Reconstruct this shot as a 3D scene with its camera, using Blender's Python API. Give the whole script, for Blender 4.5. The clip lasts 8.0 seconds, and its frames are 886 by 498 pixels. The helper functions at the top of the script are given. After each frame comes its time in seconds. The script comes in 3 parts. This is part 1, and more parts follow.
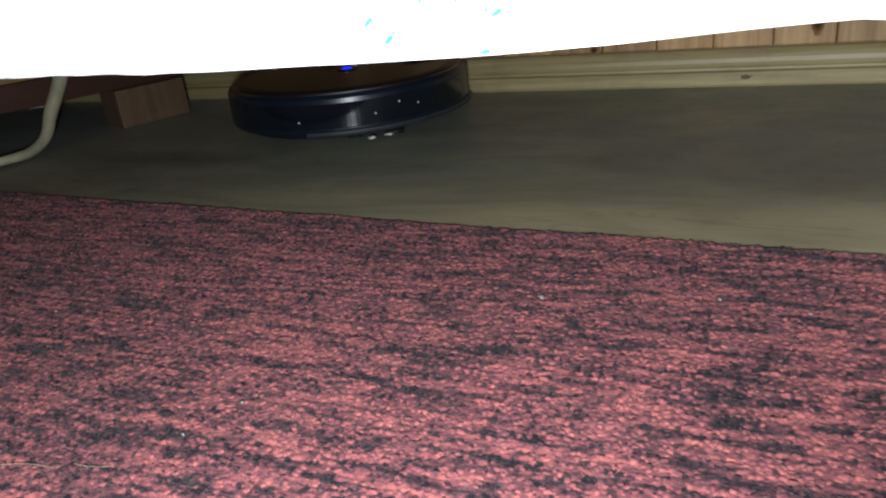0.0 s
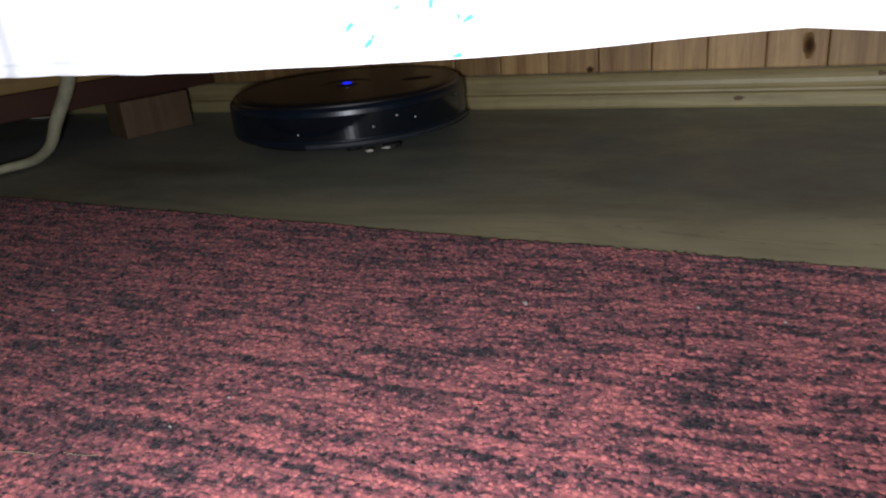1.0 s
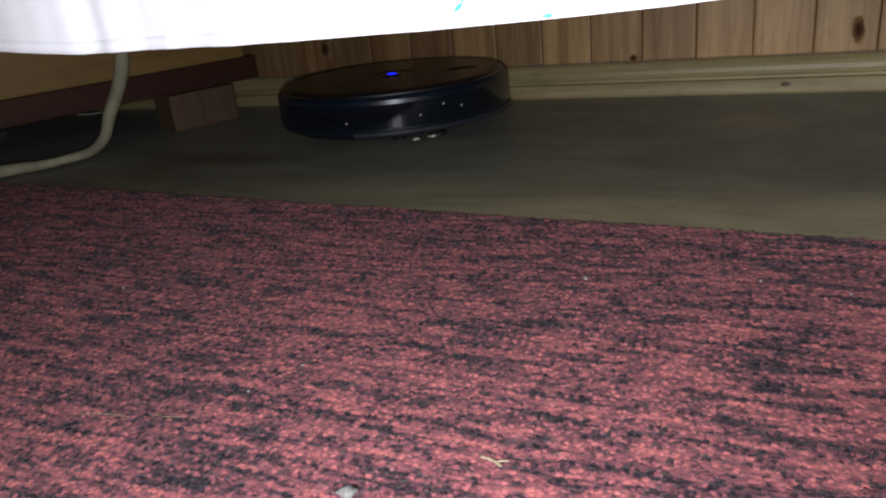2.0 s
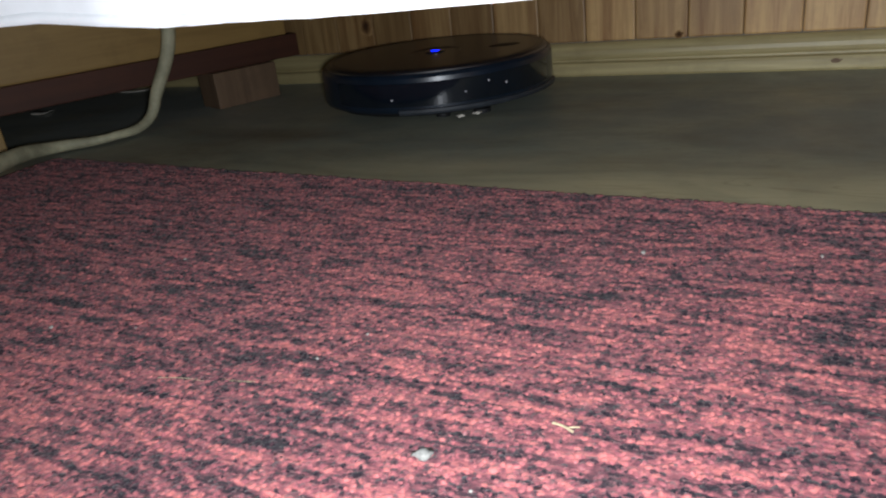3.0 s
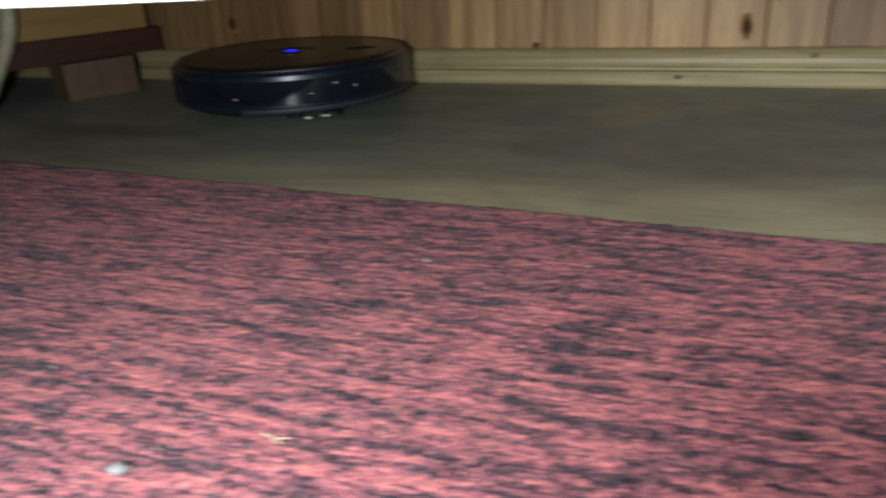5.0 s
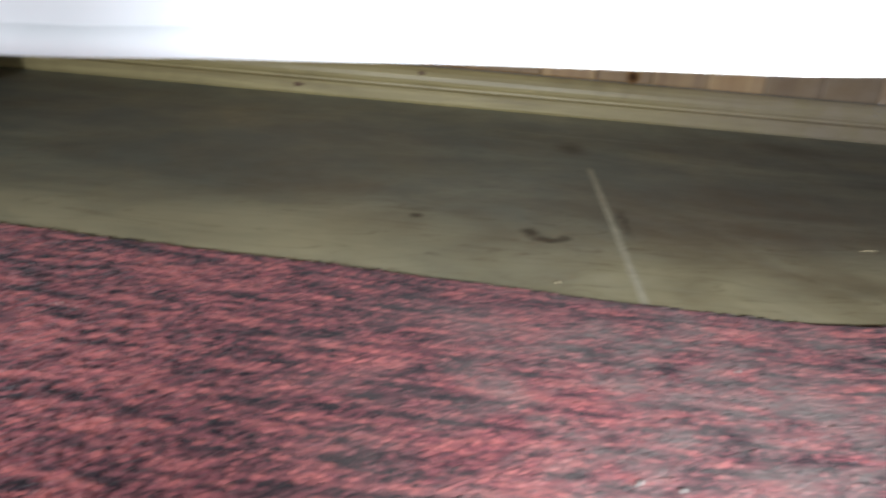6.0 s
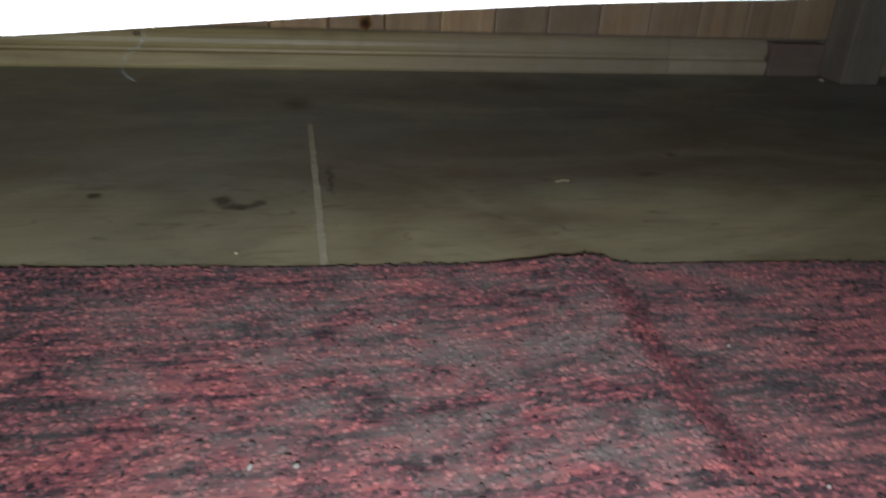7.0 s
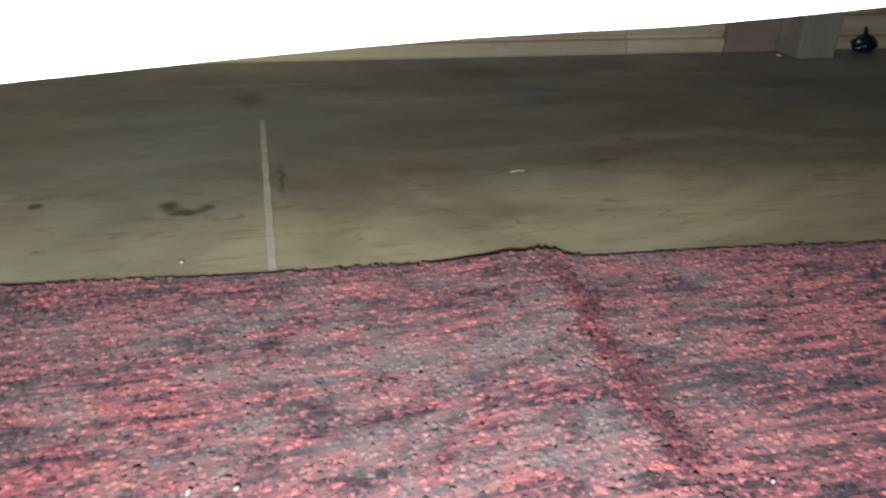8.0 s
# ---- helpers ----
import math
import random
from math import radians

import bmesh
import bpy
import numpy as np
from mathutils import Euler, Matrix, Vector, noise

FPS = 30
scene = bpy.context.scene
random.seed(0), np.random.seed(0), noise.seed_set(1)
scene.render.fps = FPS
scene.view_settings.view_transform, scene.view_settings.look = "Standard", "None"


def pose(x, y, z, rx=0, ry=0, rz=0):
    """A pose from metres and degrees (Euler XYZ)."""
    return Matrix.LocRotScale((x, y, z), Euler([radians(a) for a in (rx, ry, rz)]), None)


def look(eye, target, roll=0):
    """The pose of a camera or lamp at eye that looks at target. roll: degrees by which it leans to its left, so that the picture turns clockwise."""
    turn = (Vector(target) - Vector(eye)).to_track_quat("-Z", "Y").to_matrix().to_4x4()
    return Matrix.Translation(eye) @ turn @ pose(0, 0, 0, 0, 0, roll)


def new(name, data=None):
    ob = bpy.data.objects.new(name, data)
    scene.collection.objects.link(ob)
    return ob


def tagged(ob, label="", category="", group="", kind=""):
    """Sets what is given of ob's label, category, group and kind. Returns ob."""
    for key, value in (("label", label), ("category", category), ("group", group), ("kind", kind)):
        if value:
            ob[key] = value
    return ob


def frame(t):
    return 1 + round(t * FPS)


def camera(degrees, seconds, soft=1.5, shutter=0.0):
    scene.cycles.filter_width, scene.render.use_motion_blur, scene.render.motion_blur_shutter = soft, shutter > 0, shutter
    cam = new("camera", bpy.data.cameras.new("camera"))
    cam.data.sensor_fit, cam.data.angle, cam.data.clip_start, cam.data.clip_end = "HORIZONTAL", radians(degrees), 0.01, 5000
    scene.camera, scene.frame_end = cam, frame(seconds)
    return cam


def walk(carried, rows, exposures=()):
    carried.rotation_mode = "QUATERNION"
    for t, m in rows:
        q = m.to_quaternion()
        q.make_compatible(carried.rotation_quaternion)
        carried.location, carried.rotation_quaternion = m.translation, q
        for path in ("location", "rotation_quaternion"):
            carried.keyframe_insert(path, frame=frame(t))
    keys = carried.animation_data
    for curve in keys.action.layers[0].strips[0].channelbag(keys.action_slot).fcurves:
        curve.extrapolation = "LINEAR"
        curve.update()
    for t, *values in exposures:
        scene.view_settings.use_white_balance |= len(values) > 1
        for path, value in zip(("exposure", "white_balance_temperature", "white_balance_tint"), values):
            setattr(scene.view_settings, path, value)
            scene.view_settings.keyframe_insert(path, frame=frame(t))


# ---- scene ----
cam = camera(62.3, 8.0, soft=2.15, shutter=0.5)
walk(cam, [
    (0, look((-0.0136, 0.0473, 0.2266), (-0.3725, 0.8933, -0.1677), -6.19)),
    (0.5, look((0.0018, 0.0401, 0.2222), (-0.3574, 0.8931, -0.1566), -5.67)),
    (1, look((0.0014, 0.0366, 0.2217), (-0.3630, 0.8918, -0.1469), -5.23)),
    (1.5, look((-0.0132, 0.0223, 0.2117), (-0.3890, 0.8748, -0.1517), -5.40)),
    (1.7, look((-0.0128, 0.0183, 0.2124), (-0.3991, 0.8662, -0.1508), -5.84)),
    (2.8, look((-0.0277, 0.0044, 0.2116), (-0.4528, 0.8263, -0.1676), -6.44)),
    (3, look((-0.0311, -0.0010, 0.2123), (-0.4621, 0.8146, -0.1735), -6.71)),
    (3.5, look((-0.0371, -0.0153, 0.2210), (-0.4844, 0.7904, -0.1672), -7.20)),
    (4, look((-0.0344, -0.0132, 0.2231), (-0.4902, 0.7869, -0.1667), -7.23)),
    (4.5, look((-0.0133, 0.0065, 0.2154), (-0.4579, 0.8133, -0.1737), -6.67)),
    (4.7, look((0.0023, 0.0208, 0.2101), (-0.4073, 0.8458, -0.1792), -5.82)),
    (5.8, look((0.2338, 0.0957, 0.2006), (0.1290, 1.0113, -0.1874), 4.00)),
    (6, look((0.2629, 0.1148, 0.2076), (0.2158, 1.0349, -0.1814), 4.42)),
    (6.5, look((0.3275, 0.1318, 0.2183), (0.4410, 1.0483, -0.1654), 6.17)),
    (7, look((0.3645, 0.1339, 0.2115), (0.5443, 1.0165, -0.2228), 3.21)),
    (7.5, look((0.3731, 0.1409, 0.2145), (0.5656, 1.0081, -0.2448), 2.46)),
    (8, look((0.3829, 0.1411, 0.2200), (0.5912, 1.0060, -0.2367), 1.80)),
], exposures=[(0, 0.45, 6350, 10), (0.5, 0.1, 6400, 13), (1, 0.03, 6450, 14), (1.5, -0.2, 6550, 19), (1.7, -0.2, 6550, 19), (2.8, 0.38, 6350, 10), (3.5, 0.47, 6350, 10), (4.5, 0.5, 6350, 10), (5.8, 0.7, 6350, 10), (6, 0.6, 6350, 10), (6.5, -0.22, 6350, 10), (7, -0.42, 6350, 10), (7.5, 0.6, 6350, 10), (8, 0.75, 6350, 10)])

# ---- light: the torch beside the lens and a dim, cool room ----
world = bpy.data.worlds.new("world")
scene.world = world
world.use_nodes = True
world.node_tree.nodes["Background"].inputs[0].default_value = (0.6, 0.75, 1.0, 1)
world.node_tree.nodes["Background"].inputs[1].default_value = 0.02

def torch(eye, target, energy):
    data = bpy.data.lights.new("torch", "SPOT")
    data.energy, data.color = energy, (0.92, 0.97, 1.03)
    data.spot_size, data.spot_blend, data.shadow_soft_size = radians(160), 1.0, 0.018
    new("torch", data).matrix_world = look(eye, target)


# the one carried torch, stood in for by fixed spots at two places
torch((-0.028, 0.010, 0.191), (-0.47, 0.80, 0.07), 11.0)
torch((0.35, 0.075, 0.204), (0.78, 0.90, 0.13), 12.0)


# ---- material helpers ----
def material(name, rough=0.6, metal=0.0, spec=0.5):
    m = bpy.data.materials.new(name)
    m.use_nodes = True
    nt = m.node_tree
    b = nt.nodes["Principled BSDF"]
    b.inputs["Roughness"].default_value = rough
    b.inputs["Metallic"].default_value = metal
    b.inputs["Specular IOR Level"].default_value = spec
    return m, nt, b


def node(nt, kind, **values):
    n = nt.nodes.new(kind)
    for key, v in values.items():
        n.inputs[key].default_value = v
    return n


def coords(nt, scale=(1, 1, 1), turn=(0, 0, 0), space="Object"):
    tc = nt.nodes.new("ShaderNodeTexCoord")
    mp = nt.nodes.new("ShaderNodeMapping")
    mp.inputs["Scale"].default_value = scale
    mp.inputs["Rotation"].default_value = turn
    nt.links.new(tc.outputs[space], mp.inputs["Vector"])
    return mp.outputs["Vector"]


def grain(nt, vec, scale, detail=4.0, rough=0.6, distortion=0.0):
    n = node(nt, "ShaderNodeTexNoise", Scale=scale, Detail=detail, Roughness=rough, Distortion=distortion)
    nt.links.new(vec, n.inputs["Vector"])
    return n.outputs["Fac"]


def ramp(nt, fac, stops):
    n = nt.nodes.new("ShaderNodeValToRGB")
    el = n.color_ramp.elements
    while len(el) < len(stops):
        el.new(0.5)
    for e, (p, c) in zip(el, stops):
        e.position = p
        e.color = (*c, 1) if len(c) == 3 else c
    nt.links.new(fac, n.inputs["Fac"])
    return n.outputs["Color"]


def mix(nt, fac, a, b, kind="MIX"):
    n = nt.nodes.new("ShaderNodeMix")
    n.data_type, n.blend_type = "RGBA", kind
    for socket, v in ((n.inputs["Factor"], fac), (n.inputs["A"], a), (n.inputs["B"], b)):
        if isinstance(v, (int, float)):
            socket.default_value = v
        elif isinstance(v, tuple):
            socket.default_value = (*v, 1)
        else:
            nt.links.new(v, socket)
    return n.outputs["Result"]


def math_node(nt, op, a, b=0.0):
    n = nt.nodes.new("ShaderNodeMath")
    n.operation = op
    for socket, v in zip(n.inputs, (a, b)):
        if isinstance(v, (int, float)):
            socket.default_value = v
        else:
            nt.links.new(v, socket)
    return n.outputs["Value"]


def bump(nt, bsdf, height, strength=0.3, distance=0.002):
    n = node(nt, "ShaderNodeBump", Strength=strength, Distance=distance)
    nt.links.new(height, n.inputs["Height"])
    nt.links.new(n.outputs["Normal"], bsdf.inputs["Normal"])


def box_mask(nt, vec, centre, radius, soft):
    """1 inside an ellipse on the floor, falling to 0 over its soft rim."""
    sep = nt.nodes.new("ShaderNodeSeparateXYZ")
    nt.links.new(vec, sep.inputs[0])
    dx = math_node(nt, "DIVIDE", math_node(nt, "SUBTRACT", sep.outputs[0], centre[0]), radius[0])
    dy = math_node(nt, "DIVIDE", math_node(nt, "SUBTRACT", sep.outputs[1], centre[1]), radius[1])
    d = math_node(nt, "SQRT", math_node(nt, "ADD", math_node(nt, "MULTIPLY", dx, dx), math_node(nt, "MULTIPLY", dy, dy)))
    n = nt.nodes.new("ShaderNodeMapRange")
    n.interpolation_type = "SMOOTHSTEP"
    n.inputs["From Min"].default_value, n.inputs["From Max"].default_value = 1 - soft, 1 + soft
    n.inputs["To Min"].default_value, n.inputs["To Max"].default_value = 1, 0
    nt.links.new(d, n.inputs["Value"])
    return n.outputs["Result"]


# ---- materials ----
def wood(name, dark, light, rough=0.45, along="z", contrast=0.5, random_tone=0.0, knots=False, ring=9.0, dusty=0.0):
    m, nt, b = material(name, rough)
    scale = {"z": (28, 28, 1.6), "x": (1.6, 28, 28), "y": (28, 1.6, 28)}[along]
    info = nt.nodes.new("ShaderNodeObjectInfo")
    tc = nt.nodes.new("ShaderNodeTexCoord")
    shift = nt.nodes.new("ShaderNodeVectorMath")
    shift.operation = "MULTIPLY_ADD"
    comb = nt.nodes.new("ShaderNodeCombineXYZ")
    for s in comb.inputs:
        nt.links.new(info.outputs["Random"], s)
    nt.links.new(comb.outputs[0], shift.inputs[0])
    shift.inputs[1].default_value = (7.3, 11.1, 5.7)
    nt.links.new(tc.outputs["Object"], shift.inputs[2])
    mp = nt.nodes.new("ShaderNodeMapping")
    mp.inputs["Scale"].default_value = scale
    nt.links.new(shift.outputs[0], mp.inputs["Vector"])
    vec = mp.outputs["Vector"]
    broad = grain(nt, vec, 1.3, 3, 0.5, 1.2)
    fine = grain(nt, vec, ring, 5, 0.7, 0.4)
    f = math_node(nt, "ADD", math_node(nt, "MULTIPLY", broad, 0.65), math_node(nt, "MULTIPLY", fine, 0.35))
    col = ramp(nt, f, [(0.5 - contrast * 0.4, dark), (0.5 + contrast * 0.35, light)])
    if random_tone:
        tone = math_node(nt, "ADD", math_node(nt, "MULTIPLY", info.outputs["Random"], random_tone), 1 - random_tone * 0.62)
        val = nt.nodes.new("ShaderNodeHueSaturation")
        nt.links.new(tone, val.inputs["Value"])
        nt.links.new(col, val.inputs["Color"])
        col = val.outputs["Color"]
    if knots:
        v = node(nt, "ShaderNodeTexVoronoi", Scale=1.0)
        kv = nt.nodes.new("ShaderNodeMapping")
        kv.inputs["Scale"].default_value = (11, 11, 5)
        nt.links.new(shift.outputs[0], kv.inputs["Vector"])
        nt.links.new(kv.outputs[0], v.inputs["Vector"])
        k = ramp(nt, v.outputs["Distance"], [(0.04, (1, 1, 1)), (0.13, (0, 0, 0))])
        col = mix(nt, math_node(nt, "MULTIPLY", k, 0.75), col, tuple(c * 0.35 for c in dark))
    dirt = grain(nt, coords(nt, (1, 1, 1)), 14, 5, 0.7)
    col = mix(nt, math_node(nt, "MULTIPLY", ramp(nt, dirt, [(0.52, (0, 0, 0)), (0.75, (1, 1, 1))]), 0.35), col, tuple(c * 0.5 for c in dark))
    if dusty:
        # grey dust that thickens towards the far end of the bed
        geo = nt.nodes.new("ShaderNodeNewGeometry")
        sep = nt.nodes.new("ShaderNodeSeparateXYZ")
        nt.links.new(geo.outputs["Position"], sep.inputs[0])
        reach = nt.nodes.new("ShaderNodeMapRange")
        reach.interpolation_type = "SMOOTHSTEP"
        reach.inputs["From Min"].default_value, reach.inputs["From Max"].default_value = 0.25, 0.85
        nt.links.new(sep.outputs[0], reach.inputs["Value"])
        film = ramp(nt, grain(nt, coords(nt), 22, 5, 0.7), [(0.30, (0.45, 0.45, 0.45)), (0.65, (1, 1, 1))])
        col = mix(nt, math_node(nt, "MULTIPLY", math_node(nt, "MULTIPLY", reach.outputs["Result"], film), dusty), col, (0.46, 0.385, 0.315))
    nt.links.new(col, b.inputs["Base Color"])
    bump(nt, b, fine, 0.25, 0.0015)
    return m


PINE = wood("pine", (0.255, 0.128, 0.044), (0.54, 0.345, 0.142), 0.45, "z", 0.40, 0.75, dusty=0.6)
PINE_SKIRT = wood("pine_skirting", (0.24, 0.19, 0.088), (0.49, 0.41, 0.20), 0.42, "x", 0.6, dusty=0.75)
# dusty, and paler than the long skirting to offset weak light here
DUSTY_LIT_SKIRT = wood("dusty_lit_skirting", (0.31, 0.25, 0.165), (0.60, 0.515, 0.37), 0.5, "x", 0.7)
DARK_WOOD = wood("mahogany", (0.034, 0.009, 0.003), (0.085, 0.025, 0.009), 0.65, "y", 0.7)
HONEY_WOOD = wood("honey_wood", (0.205, 0.118, 0.032), (0.385, 0.245, 0.077), 0.55, "y", 0.8, knots=True)
FOOT_WOOD = wood("foot_wood", (0.095, 0.056, 0.030), (0.185, 0.115, 0.064), 0.7, "z", 0.7)
# dusty, its tone lightened against the weak light in the right corner
POST_WOOD = wood("post_wood", (0.14, 0.122, 0.096), (0.34, 0.305, 0.25), 0.85, "z", 0.9)

# dusty, and lightened like the leg to offset the weak light
DUSTY_LIT_BROWN = wood("dusty_lit_brown_wood", (0.17, 0.120, 0.098), (0.30, 0.225, 0.185), 0.8, "x", 0.8)


def knot_material():
    """Dark heart, paler rings, and a rim in the board's own tone."""
    m, nt, b = material("knot", 0.85, 0.0, 0.12)
    rough_edge = nt.nodes.new("ShaderNodeVectorMath")
    rough_edge.operation = "MULTIPLY_ADD"
    ripple = node(nt, "ShaderNodeTexNoise", Scale=160.0, Detail=3.0)
    nt.links.new(coords(nt), ripple.inputs["Vector"])
    nt.links.new(ripple.outputs["Color"], rough_edge.inputs[0])
    rough_edge.inputs[1].default_value = (0.22, 0.0, 0.22)
    nt.links.new(coords(nt, space="Generated"), rough_edge.inputs[2])
    sep = nt.nodes.new("ShaderNodeSeparateXYZ")
    nt.links.new(rough_edge.outputs[0], sep.inputs[0])
    dx, dz = (math_node(nt, "SUBTRACT", sep.outputs[i], 0.61) for i in (0, 2))
    d = math_node(nt, "SQRT", math_node(nt, "ADD", math_node(nt, "MULTIPLY", dx, dx), math_node(nt, "MULTIPLY", dz, dz)))
    nt.links.new(ramp(nt, d, [(0.10, (0.050, 0.025, 0.012)), (0.27, (0.125, 0.064, 0.027)), (0.41, (0.24, 0.138, 0.058)), (0.53, (0.37, 0.232, 0.100))]), b.inputs["Base Color"])
    return m


KNOT = knot_material()


def rug_colour(nt, b, tufts):
    """Red wool shot with near-black streaks that run along the weave, dusty in places."""
    turn = (0, 0, radians(3.5))
    streak = grain(nt, coords(nt, (27, 150, 1), turn), 1.0, 4, 0.62, 0.6)
    blot = grain(nt, coords(nt, (14, 62, 1), turn), 1.0, 5, 0.66, 0.8)
    line = grain(nt, coords(nt, (12, 300, 1), turn), 1.0, 2, 0.5)
    wide = grain(nt, coords(nt, (5.5, 9, 1), turn), 1.0, 3, 0.55, 0.4)
    f = math_node(nt, "ADD", math_node(nt, "MULTIPLY", streak, 0.47), math_node(nt, "MULTIPLY", blot, 0.35))
    f = math_node(nt, "ADD", f, math_node(nt, "MULTIPLY", line, 0.18))
    f = math_node(nt, "ADD", f, math_node(nt, "MULTIPLY", math_node(nt, "SUBTRACT", wide, 0.5), 0.10))
    lumpy = grain(nt, coords(nt), 210, 4, 0.65)
    f = math_node(nt, "ADD", f, math_node(nt, "MULTIPLY", math_node(nt, "SUBTRACT", lumpy, 0.5), 0.16))
    if tufts:
        geo = nt.nodes.new("ShaderNodeNewGeometry")
        loose_end = geo.outputs["Random Per Island"]
        f = math_node(nt, "ADD", f, math_node(nt, "MULTIPLY", math_node(nt, "SUBTRACT", loose_end, 0.5), 0.165))
    col = ramp(nt, f, [(0.395, (0.012, 0.009, 0.014)), (0.440, (0.048, 0.023, 0.030)), (0.478, (0.145, 0.049, 0.059)), (0.525, (0.285, 0.087, 0.098)), (0.60, (0.50, 0.150, 0.138))])
    vec = coords(nt)
    # single fibres: fine light and dark flecks
    fleck = grain(nt, coords(nt, (420, 900, 420), turn), 1.0, 2, 0.5)
    col = mix(nt, ramp(nt, fleck, [(0.30, (0.55, 0.55, 0.55)), (0.45, (0, 0, 0))]), col, (0.035, 0.017, 0.022))
    col = mix(nt, ramp(nt, fleck, [(0.60, (0, 0, 0)), (0.78, (0.42, 0.42, 0.42))]), col, (0.58, 0.30, 0.28))
    # trodden-in dust to both sides of the fold, and lint all over
    patch = math_node(nt, "MAXIMUM", box_mask(nt, vec, (0.415, 0.425), (0.19, 0.14), 0.6), box_mask(nt, vec, (0.492, 0.385), (0.042, 0.085), 0.6))
    patch = math_node(nt, "MAXIMUM", patch, math_node(nt, "MULTIPLY", box_mask(nt, vec, (0.60, 0.47), (0.055, 0.065), 0.6), 0.75))
    clumps = ramp(nt, grain(nt, coords(nt, (15, 22, 1)), 1.0, 6, 0.72, 0.5), [(0.41, (0, 0, 0)), (0.60, (1, 1, 1))])
    fuzz = ramp(nt, grain(nt, vec, 260, 4, 0.7), [(0.30, (0.45, 0.45, 0.45)), (0.62, (1, 1, 1))])
    ragged = nt.nodes.new("ShaderNodeVectorMath")
    ragged.operation = "MULTIPLY_ADD"
    wander = node(nt, "ShaderNodeTexNoise", Scale=38.0, Detail=4.0)
    nt.links.new(vec, wander.inputs["Vector"])
    nt.links.new(wander.outputs["Color"], ragged.inputs[0])
    ragged.inputs[1].default_value = (0.030, 0.0, 0.0)
    nt.links.new(vec, ragged.inputs[2])
    fold_side = box_mask(nt, ragged.outputs[0], (0.5560, 0.415), (0.0110, 0.105), 0.6)
    dust = math_node(nt, "MULTIPLY", math_node(nt, "MULTIPLY", patch, clumps), math_node(nt, "SUBTRACT", 1.0, fold_side))
    dust = math_node(nt, "MULTIPLY", math_node(nt, "MULTIPLY", dust, fuzz), 0.86)
    lint = ramp(nt, grain(nt, vec, 75, 5, 0.75), [(0.58, (0, 0, 0)), (0.74, (1, 1, 1))])
    dust = math_node(nt, "MAXIMUM", dust, math_node(nt, "MULTIPLY", lint, 0.22))
    strands = ramp(nt, grain(nt, coords(nt, (170, 60, 1)), 1.0, 4, 0.7), [(0.40, (0.030, 0.008, 0.012)), (0.54, (0.145, 0.026, 0.036)), (0.68, (0.46, 0.10, 0.082))])
    col = mix(nt, math_node(nt, "MULTIPLY", fold_side, 0.5), col, strands)
    col = mix(nt, dust, col, (0.225, 0.185, 0.168))
    nt.links.new(col, b.inputs["Base Color"])


def rug_material(name, tufts):
    m, nt, b = material(name, 0.95, 0.0, 0.15)
    rug_colour(nt, b, tufts)
    b.inputs["Sheen Weight"].default_value = 0.15
    return m


RUG_TUFT = rug_material("rug_wool", True)
RUG_BACK = rug_material("rug_backing", False)


